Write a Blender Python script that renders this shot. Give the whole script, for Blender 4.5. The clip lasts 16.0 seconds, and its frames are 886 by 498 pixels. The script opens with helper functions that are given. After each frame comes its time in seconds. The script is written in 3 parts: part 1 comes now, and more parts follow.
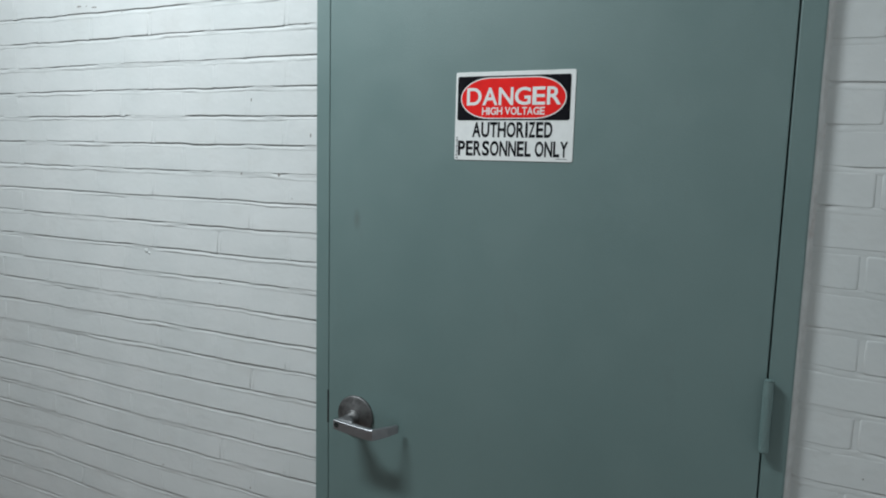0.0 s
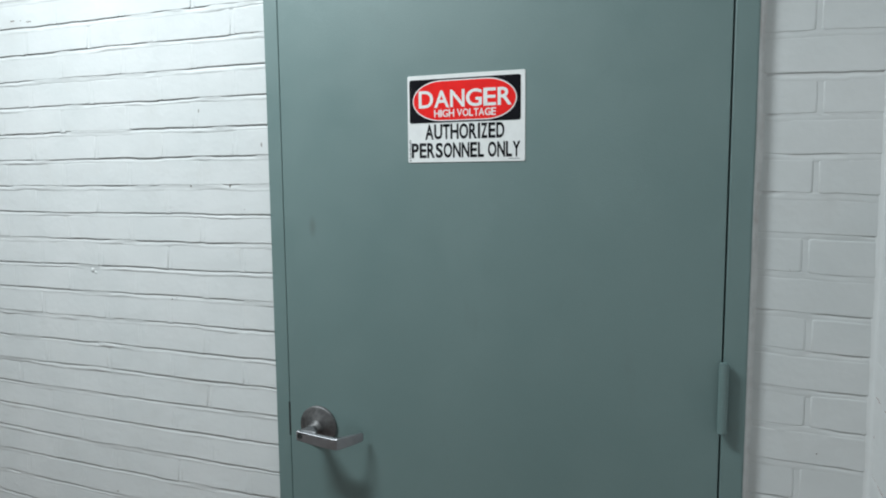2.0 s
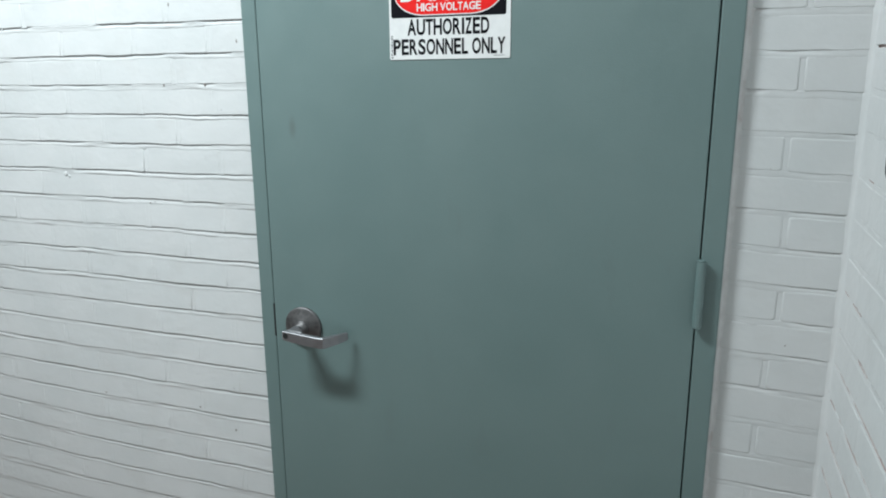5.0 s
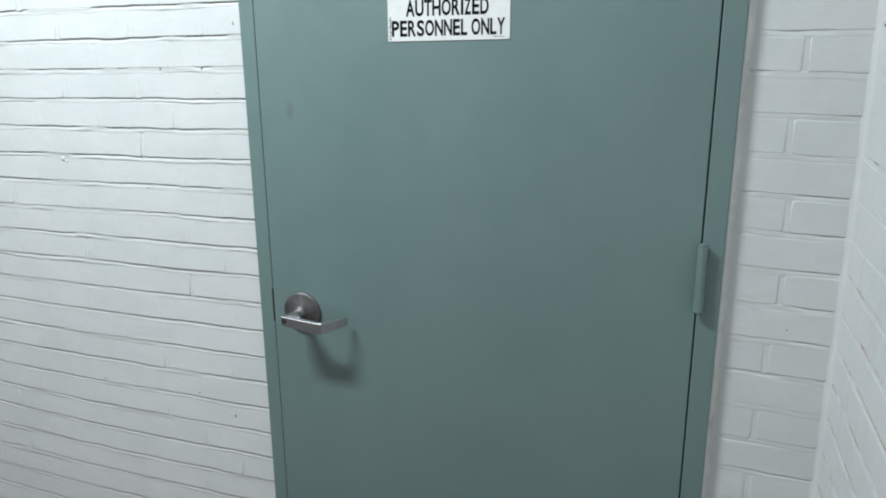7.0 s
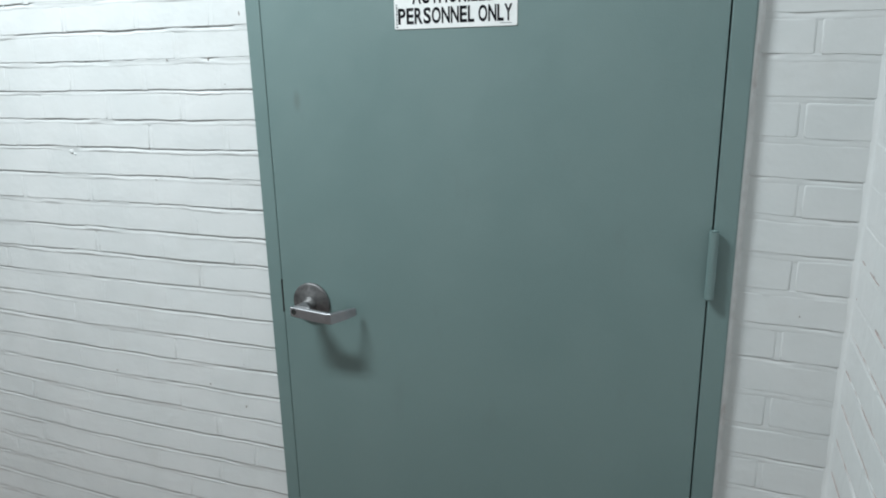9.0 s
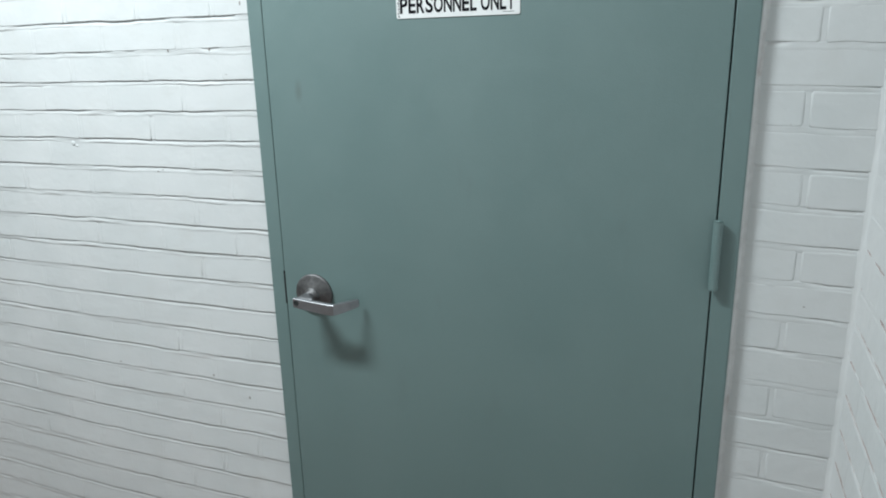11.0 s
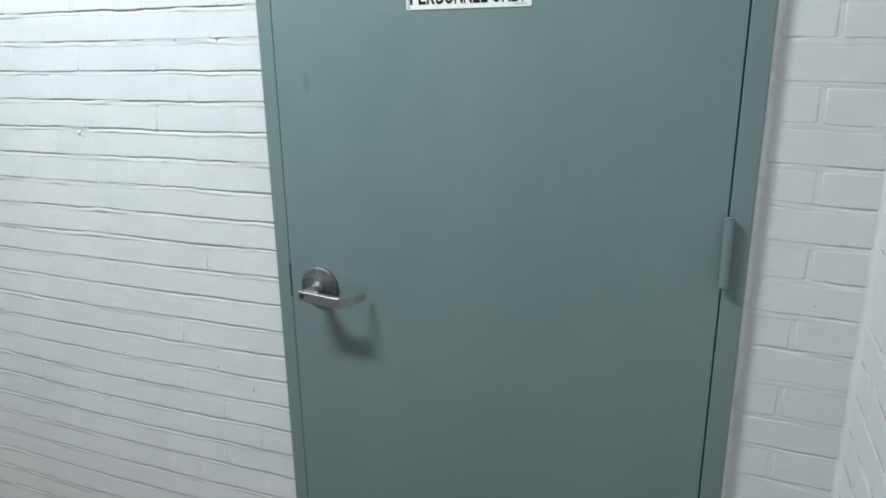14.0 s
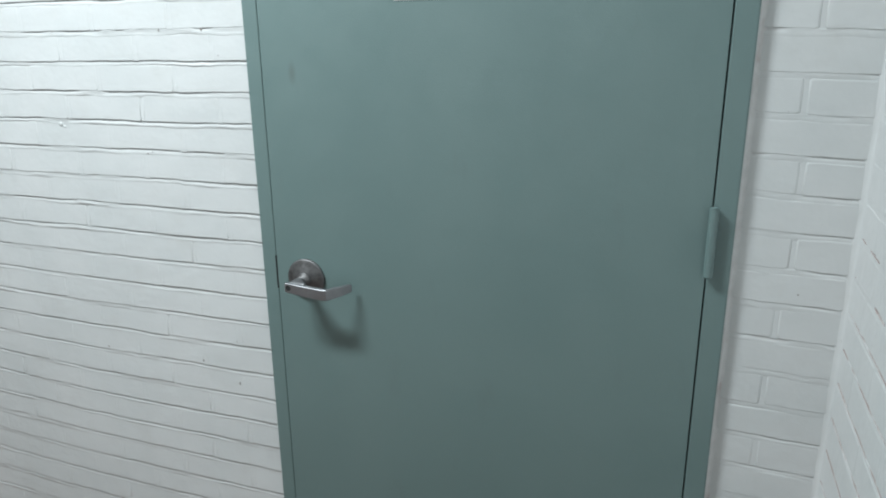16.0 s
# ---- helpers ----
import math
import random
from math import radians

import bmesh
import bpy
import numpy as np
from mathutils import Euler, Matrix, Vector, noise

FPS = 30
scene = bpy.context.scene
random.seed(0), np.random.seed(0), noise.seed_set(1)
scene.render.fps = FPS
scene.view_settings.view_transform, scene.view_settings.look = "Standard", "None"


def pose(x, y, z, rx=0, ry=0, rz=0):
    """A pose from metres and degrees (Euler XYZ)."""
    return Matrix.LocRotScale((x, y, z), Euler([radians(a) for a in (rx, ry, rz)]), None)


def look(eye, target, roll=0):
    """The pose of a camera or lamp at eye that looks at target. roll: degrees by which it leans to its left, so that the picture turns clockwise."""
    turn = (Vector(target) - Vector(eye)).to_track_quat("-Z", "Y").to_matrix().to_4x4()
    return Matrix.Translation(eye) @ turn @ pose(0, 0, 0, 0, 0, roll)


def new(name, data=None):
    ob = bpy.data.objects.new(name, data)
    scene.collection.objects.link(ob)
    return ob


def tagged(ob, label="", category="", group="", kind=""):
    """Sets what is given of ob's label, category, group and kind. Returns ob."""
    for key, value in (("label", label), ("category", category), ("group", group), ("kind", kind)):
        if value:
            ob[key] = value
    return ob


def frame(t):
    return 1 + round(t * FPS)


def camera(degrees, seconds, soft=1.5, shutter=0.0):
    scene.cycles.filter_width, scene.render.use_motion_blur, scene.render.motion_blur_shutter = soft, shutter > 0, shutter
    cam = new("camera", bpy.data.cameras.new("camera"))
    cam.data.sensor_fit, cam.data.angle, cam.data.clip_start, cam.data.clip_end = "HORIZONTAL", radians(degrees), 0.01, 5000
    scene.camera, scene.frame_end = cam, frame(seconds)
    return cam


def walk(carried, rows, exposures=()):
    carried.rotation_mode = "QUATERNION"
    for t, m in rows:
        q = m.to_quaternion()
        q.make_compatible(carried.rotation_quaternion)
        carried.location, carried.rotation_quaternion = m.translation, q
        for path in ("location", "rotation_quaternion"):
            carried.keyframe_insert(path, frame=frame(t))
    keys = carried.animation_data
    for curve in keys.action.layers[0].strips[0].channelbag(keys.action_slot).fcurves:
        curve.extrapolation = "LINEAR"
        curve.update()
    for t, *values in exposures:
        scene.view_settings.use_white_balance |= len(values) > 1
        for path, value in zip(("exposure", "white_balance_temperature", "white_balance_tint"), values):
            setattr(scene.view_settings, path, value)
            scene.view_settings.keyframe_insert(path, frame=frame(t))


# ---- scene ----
cam = camera(65.6, 16.0, soft=1.95)
PATH = [
    (0, (0.886, -1.315, 1.604), (0.05, 0.485, 1.351), 1.5),
    (0.5, (0.917, -1.295, 1.612), (0.098, 0.514, 1.373), 0.5),
    (1, (0.897, -1.293, 1.593), (0.116, 0.535, 1.378), 0.1),
    (1.5, (0.882, -1.313, 1.585), (0.143, 0.535, 1.384), -0.3),
    (2, (0.874, -1.328, 1.579), (0.17, 0.532, 1.37), -0.5),
    (2.5, (0.873, -1.335, 1.574), (0.199, 0.532, 1.325), -0.4),
    (3, (0.873, -1.335, 1.562), (0.22, 0.531, 1.261), -0.3),
    (3.5, (0.865, -1.339, 1.557), (0.217, 0.52, 1.206), -0.3),
    (4, (0.861, -1.338, 1.556), (0.226, 0.515, 1.156), -0.1),
    (6.5, (0.864, -1.329, 1.551), (0.241, 0.508, 1.065), -0.5),
    (7, (0.864, -1.325, 1.545), (0.234, 0.508, 1.053), -0.4),
    (7.5, (0.862, -1.324, 1.545), (0.227, 0.505, 1.042), -0.4),
    (8, (0.865, -1.325, 1.549), (0.22, 0.498, 1.037), -0.7),
    (8.5, (0.867, -1.323, 1.543), (0.218, 0.498, 1.029), -1.0),
    (9, (0.863, -1.321, 1.539), (0.21, 0.498, 1.023), -1.1),
    (11.5, (0.862, -1.317, 1.535), (0.203, 0.492, 0.993), -1.3),
    (12, (0.864, -1.318, 1.531), (0.207, 0.494, 0.995), -1.2),
    (12.5, (0.861, -1.316, 1.535), (0.205, 0.494, 0.994), -1.3),
    (13, (0.855, -1.315, 1.528), (0.198, 0.497, 0.995), -0.9),
    (13.5, (0.851, -1.313, 1.534), (0.187, 0.493, 0.987), -0.8),
    (14, (0.85, -1.31, 1.533), (0.184, 0.493, 0.978), -0.7),
    (14.5, (0.848, -1.31, 1.528), (0.19, 0.495, 0.971), -0.6),
    (15, (0.85, -1.311, 1.524), (0.204, 0.498, 0.965), -0.5),
    (15.5, (0.854, -1.309, 1.533), (0.216, 0.497, 0.959), -0.6),
    (16, (0.849, -1.314, 1.524), (0.223, 0.499, 0.957), -0.5),
]
walk(cam, [(t, look(eye, aim, roll)) for t, eye, aim, roll in PATH],
     [(0.0, -0.66), (0.5, -0.45), (1.0, -0.41), (1.5, -0.38), (2.0, -0.36), (2.5, -0.31), (3.0, -0.26), (3.5, -0.21), (4.2, -0.15), (6.5, -0.04), (9.0, -0.01), (16.0, 0.0)])

# ---- world and light ----
world = bpy.data.worlds.new("world")
world.use_nodes = True
world.node_tree.nodes["Background"].inputs[0].default_value = (0.5, 0.55, 0.6, 1)
world.node_tree.nodes["Background"].inputs[1].default_value = 0.02
scene.world = world

LAMP = (-0.54, -1.00, 2.94)
lamp_data = bpy.data.lights.new("ceiling_lamp", "AREA")
lamp_data.shape, lamp_data.size, lamp_data.size_y = "RECTANGLE", 0.75, 0.20
lamp_data.energy, lamp_data.color = 67.5, (0.89, 1.0, 1.042)
lamp = new("ceiling_lamp", lamp_data)
lamp.location = LAMP
lamp.rotation_euler = (0.0, radians(-4.5), 0.0)     # tilted to even out the walls: less light left, more right


# ---- materials ----
def base_material(name, rough, metal=0.0):
    m = bpy.data.materials.new(name)
    m.use_nodes = True
    nt = m.node_tree
    b = nt.nodes["Principled BSDF"]
    b.inputs["Roughness"].default_value = rough
    b.inputs["Metallic"].default_value = metal
    return m, nt, b


def node(nt, kind, **values):
    n = nt.nodes.new(kind)
    for key, v in values.items():
        n.inputs[key].default_value = v
    return n


def noise_at(nt, scale, detail=4.0, rough=0.55, stretch=None):
    """World-size noise from object coordinates of the whole place."""
    geo = nt.nodes.new("ShaderNodeNewGeometry")
    src = geo.outputs["Position"]
    if stretch:
        mp = nt.nodes.new("ShaderNodeMapping")
        mp.inputs["Scale"].default_value = stretch
        nt.links.new(src, mp.inputs["Vector"])
        src = mp.outputs["Vector"]
    n = node(nt, "ShaderNodeTexNoise", Scale=scale, Detail=detail, Roughness=rough)
    nt.links.new(src, n.inputs["Vector"])
    return n.outputs["Fac"]


def ramp(nt, fac, lo, hi, a, b):
    r = nt.nodes.new("ShaderNodeMapRange")
    r.interpolation_type = "SMOOTHSTEP"
    r.inputs["From Min"].default_value, r.inputs["From Max"].default_value = lo, hi
    r.inputs["To Min"].default_value, r.inputs["To Max"].default_value = a, b
    nt.links.new(fac, r.inputs["Value"])
    return r.outputs["Result"]


def blend(nt, fac, a, b):
    """Mix of two colours; each may be a colour or a socket."""
    m = nt.nodes.new("ShaderNodeMix")
    m.data_type = "RGBA"
    nt.links.new(fac, m.inputs["Factor"])
    for key, c in (("A", a), ("B", b)):
        sock = [s for s in m.inputs if s.name == key and s.type == "RGBA"][0]
        if isinstance(c, tuple):
            sock.default_value = (*c, 1)
        else:
            nt.links.new(c, sock)
    return [s for s in m.outputs if s.type == "RGBA"][0]


def bump(nt, b, layers):
    """Layers of (height socket, metres of relief)."""
    last = None
    for h, d in layers:
        n = nt.nodes.new("ShaderNodeBump")
        n.inputs["Strength"].default_value = 1.0
        n.inputs["Distance"].default_value = d
        nt.links.new(h, n.inputs["Height"])
        if last:
            nt.links.new(last, n.inputs["Normal"])
        last = n.outputs["Normal"]
    nt.links.new(last, b.inputs["Normal"])


def white_paint(name, red=0.0):
    m, nt, b = base_material(name, 0.55)
    tone = ramp(nt, noise_at(nt, 5.0, 3.0), 0.3, 0.7, 0.0, 1.0)
    c = blend(nt, tone, (0.630, 0.645, 0.642), (0.675, 0.682, 0.678))
    dirt = ramp(nt, noise_at(nt, 9.0, 5.0), 0.52, 0.78, 0.0, 0.55)
    c = blend(nt, dirt, c, (0.60, 0.60, 0.585))
    specks = ramp(nt, noise_at(nt, 120.0, 2.0), 0.735, 0.77, 0.0, 0.6)
    c = blend(nt, specks, c, (0.42, 0.41, 0.40))
    if red:
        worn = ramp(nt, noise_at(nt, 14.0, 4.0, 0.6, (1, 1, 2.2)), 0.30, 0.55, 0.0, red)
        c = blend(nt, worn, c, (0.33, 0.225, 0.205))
    nt.links.new(c, b.inputs["Base Color"])
    nt.links.new(ramp(nt, noise_at(nt, 30.0), 0.3, 0.7, 0.42, 0.62), b.inputs["Roughness"])
    bump(nt, b, [(noise_at(nt, 22.0, 2.0), 0.0016), (noise_at(nt, 90.0, 3.0), 0.00040), (noise_at(nt, 420.0, 2.0), 0.00005)])
    return m


BRICK = white_paint("painted_brick")
MORTAR = white_paint("painted_mortar")
BRICK_E = white_paint("painted_brick_worn", 0.02)
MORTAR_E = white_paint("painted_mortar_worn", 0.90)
MORTAR_H = white_paint("painted_mortar_stained", 0.10)


def green_paint(name, rubbed=None):
    m, nt, b = base_material(name, 0.42)
    b.inputs["Specular IOR Level"].default_value = 0.95
    c = blend(nt, ramp(nt, noise_at(nt, 3.0, 4.0), 0.3, 0.7, 0.0, 1.0), (0.133, 0.205, 0.200), (0.147, 0.219, 0.213))
    c = blend(nt, ramp(nt, noise_at(nt, 14.0, 5.0, 0.6, (1.4, 1, 0.5)), 0.60, 0.78, 0.0, 0.22), c, (0.125, 0.165, 0.162))
    if rubbed:
        geo = nt.nodes.new("ShaderNodeNewGeometry")
        sub = nt.nodes.new("ShaderNodeVectorMath")
        sub.operation = "SUBTRACT"
        sub.inputs[1].default_value = rubbed
        mul = nt.nodes.new("ShaderNodeVectorMath")
        mul.operation = "MULTIPLY"
        mul.inputs[1].default_value = (100.0, 0.0, 38.0)
        far = nt.nodes.new("ShaderNodeVectorMath")
        far.operation = "LENGTH"
        nt.links.new(geo.outputs["Position"], sub.inputs[0])
        nt.links.new(sub.outputs[0], mul.inputs[0])
        nt.links.new(mul.outputs[0], far.inputs[0])
        c = blend(nt, ramp(nt, far.outputs["Value"], 0.1, 1.25, 0.6, 0.0), c, (0.105, 0.135, 0.130))
    nt.links.new(c, b.inputs["Base Color"])
    nt.links.new(ramp(nt, noise_at(nt, 12.0, 4.0), 0.3, 0.7, 0.45, 0.55), b.inputs["Roughness"])
    bump(nt, b, [(noise_at(nt, 5.0, 2.0), 0.0008), (noise_at(nt, 260.0, 2.0), 0.00022), (noise_at(nt, 700.0, 2.0), 0.00008)])
    return m


GREEN = green_paint("green_enamel")
GREEN_LEAF = green_paint("green_enamel_rubbed", (0.0730, 0.0, 1.4720))


def plain(name, colour, rough, metal=0.0, grain=200.0, vary=0.12, relief=0.00008):
    m, nt, b = base_material(name, rough, metal)
    lo = tuple(v * (1 - vary) for v in colour)
    c = blend(nt, ramp(nt, noise_at(nt, grain, 4.0), 0.3, 0.7, 0.0, 1.0), lo, colour)
    nt.links.new(c, b.inputs["Base Color"])
    nt.links.new(ramp(nt, noise_at(nt, grain * 0.4), 0.3, 0.7, rough * 0.85, min(1.0, rough * 1.2)), b.inputs["Roughness"])
    bump(nt, b, [(noise_at(nt, grain * 2.0), relief)])
    return m


CHROME = plain("satin_chrome", (0.36, 0.36, 0.375), 0.42, 1.0, 60.0, 0.08, 0.00001)
ROSE = plain("dull_steel", (0.22, 0.215, 0.215), 0.56, 1.0, 90.0, 0.35, 0.00006)
STEEL = plain("worn_steel", (0.22, 0.22, 0.225), 0.60, 1.0, 200.0, 0.2, 0.00004)
DARK = plain("dark_gap", (0.02, 0.022, 0.022), 0.7)
SIGN_WHITE = plain("sign_white", (0.84, 0.84, 0.83), 0.50, 0.0, 60.0, 0.06)
SIGN_BLACK = plain("sign_black", (0.007, 0.007, 0.010), 0.75, 0.0, 60.0, 0.2)
SIGN_RED = plain("sign_red", (0.92, 0.022, 0.020), 0.60, 0.0, 40.0, 0.10)
for m in (SIGN_WHITE, SIGN_BLACK, SIGN_RED):
    m.node_tree.nodes["Principled BSDF"].inputs["Specular IOR Level"].default_value = 0.12


def stained_filler(name):
    """Brushed-over filler with rusty brown smears along its length."""
    m, nt, b = base_material(name, 0.6)
    c = blend(nt, ramp(nt, noise_at(nt, 40.0, 4.0), 0.3, 0.7, 0.0, 1.0), (0.61, 0.60, 0.595), (0.69, 0.685, 0.68))
    c = blend(nt, ramp(nt, noise_at(nt, 11.0, 4.0, 0.6, (1.5, 1.5, 0.8)), 0.52, 0.68, 0.0, 0.55), c, (0.43, 0.35, 0.33))
    nt.links.new(c, b.inputs["Base Color"])
    bump(nt, b, [(noise_at(nt, 70.0, 3.0), 0.0009)])
    return m


CAULK = stained_filler("painted_filler")
PLASTER = plain("painted_plaster", (0.74, 0.74, 0.73), 0.7, 0.0, 12.0, 0.06, 0.0006)
GREY_WALL = plain("grey_wall_paint", (0.58, 0.585, 0.58), 0.7, 0.0, 12.0, 0.08, 0.0006)
CONCRETE = plain("floor_tile", (0.21, 0.137, 0.113), 0.75, 0.0, 25.0, 0.3, 0.001)


# ---- mesh helpers ----
def mesh_of(name, bm, material, smooth=False):
    me = bpy.data.meshes.new(name)
    bm.to_mesh(me)
    bm.free()
    me.materials.append(material)
    if smooth:
        me.shade_smooth()
    return me


def part(name, bm, material, parent=None, label="", smooth=False):
    ob = new(name, mesh_of(name, bm, material, smooth))
    ob.parent = parent
    return tagged(ob, label)


def box(bm, x0, x1, y0, y1, z0, z1, bevel=0.0):
    made = bmesh.ops.create_cube(bm, size=1.0)["verts"]
    bmesh.ops.scale(bm, vec=(x1 - x0, y1 - y0, z1 - z0), verts=made)
    bmesh.ops.translate(bm, vec=((x0 + x1) / 2, (y0 + y1) / 2, (z0 + z1) / 2), verts=made)
    if bevel:
        edges = {e for v in made for e in v.link_edges}
        bmesh.ops.bevel(bm, geom=list(edges), offset=bevel, segments=2, affect="EDGES", profile=0.5)
    return bm


def prism(bm, outline, low, high, axis="z"):
    """A flat outline swept along an axis. For z the outline is (x, y); for y it is (x, z)."""
    def at(p, h):
        return (p[0], p[1], h) if axis == "z" else (p[0], h, p[1])
    a = [bm.verts.new(at(p, low)) for p in outline]
    b = [bm.verts.new(at(p, high)) for p in outline]
    n = len(outline)
    for i in range(n):
        bm.faces.new((a[i], a[(i + 1) % n], b[(i + 1) % n], b[i]))
    bm.faces.new(a[::-1])
    bm.faces.new(b)
    bmesh.ops.recalc_face_normals(bm, faces=bm.faces[:])
    return bm


def rounded(x0, x1, z0, z1, r, n=6):
    pts = []
    for cx, cz, a0 in ((x1 - r, z1 - r, 0), (x0 + r, z1 - r, 90), (x0 + r, z0 + r, 180), (x1 - r, z0 + r, 270)):
        for i in range(n + 1):
            a = radians(a0 + 90 * i / n)
            pts.append((cx + r * math.cos(a), cz + r * math.sin(a)))
    return pts


def lathe(bm, profile, centre, n=40):
    """A turned shape round an axis along y. Profile: (radius, y)."""
    rings = []
    for r, y in profile:
        if r < 1e-6:
            rings.append([bm.verts.new((centre[0], y, centre[1]))])
        else:
            rings.append([bm.verts.new((centre[0] + r * math.cos(2 * math.pi * i / n), y, centre[1] + r * math.sin(2 * math.pi * i / n))) for i in range(n)])
    for p, q in zip(rings, rings[1:]):
        for i in range(n):
            j = (i + 1) % n
            if len(q) == 1:
                bm.faces.new((p[i], p[j], q[0]))
            elif len(p) == 1:
                bm.faces.new((p[0], q[j], q[i]))
            else:
                bm.faces.new((p[i], p[j], q[j], q[i]))
    bmesh.ops.recalc_face_normals(bm, faces=bm.faces[:])
    return bm


# ---- measures of the place ----
CORNER_X = 1.156           # face of the east wall
CEILING = 2.98
FACE = -0.020              # door and frame face, proud of the brick
DOOR_W, DOOR_H = 0.9135, 2.130
LEFT_X0, SOUTH_Y = -2.6, -3.0
JAMB_L, JAMB_R = -0.0365, 0.9560
PITCH_L, LINE_L = 0.0679, 1.3590     # courses beside the latch
PITCH_R, LINE_R = 0.0684, 1.3385     # courses beside the hinge and on the east wall
OPEN_TOP = 2.172

# ---- the large structure ----
bm = bmesh.new()
box(bm, LEFT_X0 - 0.2, CORNER_X + 0.2, SOUTH_Y - 0.2, 0.30, -0.12, 0.0)
tagged(part("floor", bm, CONCRETE), "plain reddish brown floor", "floor", kind="structure")
bm = bmesh.new()
box(bm, LEFT_X0 - 0.2, CORNER_X + 0.2, SOUTH_Y - 0.2, 0.30, CEILING, CEILING + 0.12)
tagged(part("ceiling", bm, PLASTER), "plain white painted ceiling", "ceiling", kind="structure")
bm = bmesh.new()
box(bm, LEFT_X0 - 0.2, LEFT_X0, SOUTH_Y - 0.2, 0.30, 0.0, CEILING)
tagged(part("wall_west", bm, GREY_WALL), "plain light grey painted wall", "wall", kind="structure")
bm = bmesh.new()
box(bm, LEFT_X0, CORNER_X + 0.2, SOUTH_Y - 0.2, SOUTH_Y, 0.0, CEILING)
tagged(part("wall_south", bm, GREY_WALL), "plain light grey painted wall", "wall", kind="structure")

# the brick walls' cores; the brick faces stand 6 mm proud of them
bm = bmesh.new()
box(bm, LEFT_X0, JAMB_L + 0.004, 0.006, 0.20, 0.0, CEILING)
box(bm, JAMB_R - 0.004, CORNER_X + 0.2, 0.006, 0.20, 0.0, CEILING)
box(bm, JAMB_L + 0.004, JAMB_R - 0.004, 0.006, 0.20, OPEN_TOP - 0.006, CEILING)
box(bm, JAMB_L - 0.1, JAMB_R + 0.1, 0.205, 0.26, 0.0, OPEN_TOP + 0.1)
wall_north = tagged(part("wall_north", bm, MORTAR), "white-painted brick wall with a thickly painted running bond", "wall", kind="structure")
bm = bmesh.new()
box(bm, CORNER_X + 0.006, CORNER_X + 0.2, SOUTH_Y, 0.006, 0.0, CEILING)
wall_east = tagged(part("wall_east", bm, MORTAR_E), "white-painted brick wall with reddish worn joints", "wall", kind="structure")


# ---- door frame ----
def jamb_outline(outer, inner, side):
    """Section of a hollow metal jamb; side is +1 where the opening lies towards +x."""
    s = side
    return [(outer, 0.10), (outer, FACE + 0.003), (outer + s * 0.0009, FACE + 0.0009), (outer + s * 0.003, FACE),
            (inner - s * 0.002, FACE), (inner - s * 0.0006, FACE + 0.0006), (inner, FACE + 0.002),
            (inner, 0.030), (inner + s * 0.016, 0.030), (inner + s * 0.016, 0.10)]


frame_ob = tagged(new("door_frame"), "green-painted hollow steel door frame set in brick", "door frame", kind="structure")
bm = bmesh.new()
prism(bm, jamb_outline(JAMB_L, -0.0006, 1), 0.0, DOOR_H + 0.003)
part("jamb", bm, GREEN, frame_ob)
bm = bmesh.new()
prism(bm, jamb_outline(JAMB_R, DOOR_W + 0.0029, -1), 0.0, DOOR_H + 0.003)
part("jamb", bm, GREEN, frame_ob)
bm = bmesh.new()
box(bm, JAMB_L, JAMB_R, FACE, 0.10, DOOR_H + 0.0035, OPEN_TOP, 0.002)
part("frame_head", bm, GREEN, frame_ob)
bm = bmesh.new()
box(bm, -0.0030, 0.0006, FACE - 0.0006, FACE + 0.012, 0.990, 1.069)
part("strike_plate", bm, DARK, frame_ob, "dark worn latch slot edge")

# painted filler along the hinge jamb, uneven from the brush
bm = bmesh.new()
rows = []
for i in range(150):
    z = OPEN_TOP * i / 149
    w = 0.0014 * noise.noise((0.3, 7.1, z * 9)) + 0.0006 * noise.noise((4.3, 1.1, z * 60))
    sect = [(JAMB_R - 0.002, 0.010), (JAMB_R - 0.0006, FACE + 0.0045 + w), (JAMB_R + 0.0018 + w, FACE + 0.0065), (JAMB_R + 0.0034 + w, -0.0085 + w), (JAMB_R + 0.0048 + w, -0.0034),
            (JAMB_R + 0.0064 + 2 * w, -0.0012), (JAMB_R + 0.0082 + 2 * w, -0.0006), (JAMB_R + 0.0104 + 2 * w, -0.0001), (JAMB_R + 0.0150, 0.0018)]
    rows.append([bm.verts.new((x, y, z)) for x, y in sect])
for p, q in zip(rows, rows[1:]):
    for i in range(len(p) - 1):
        bm.faces.new((p[i], p[i + 1], q[i + 1], q[i]))
bmesh.ops.recalc_face_normals(bm, faces=bm.faces[:])
part("filler_bead", bm, CAULK, frame_ob, "greyish white painted filler bead", smooth=True)

# ---- door ----
door = tagged(new("door_1"), "closed grey-green painted flush steel door with lever handle", "door", kind="structure")
bm = bmesh.new()
box(bm, 0.0007, DOOR_W, FACE, 0.0245, 0.012, DOOR_H, 0.0012)
leaf = part("leaf", bm, GREEN_LEAF, door)

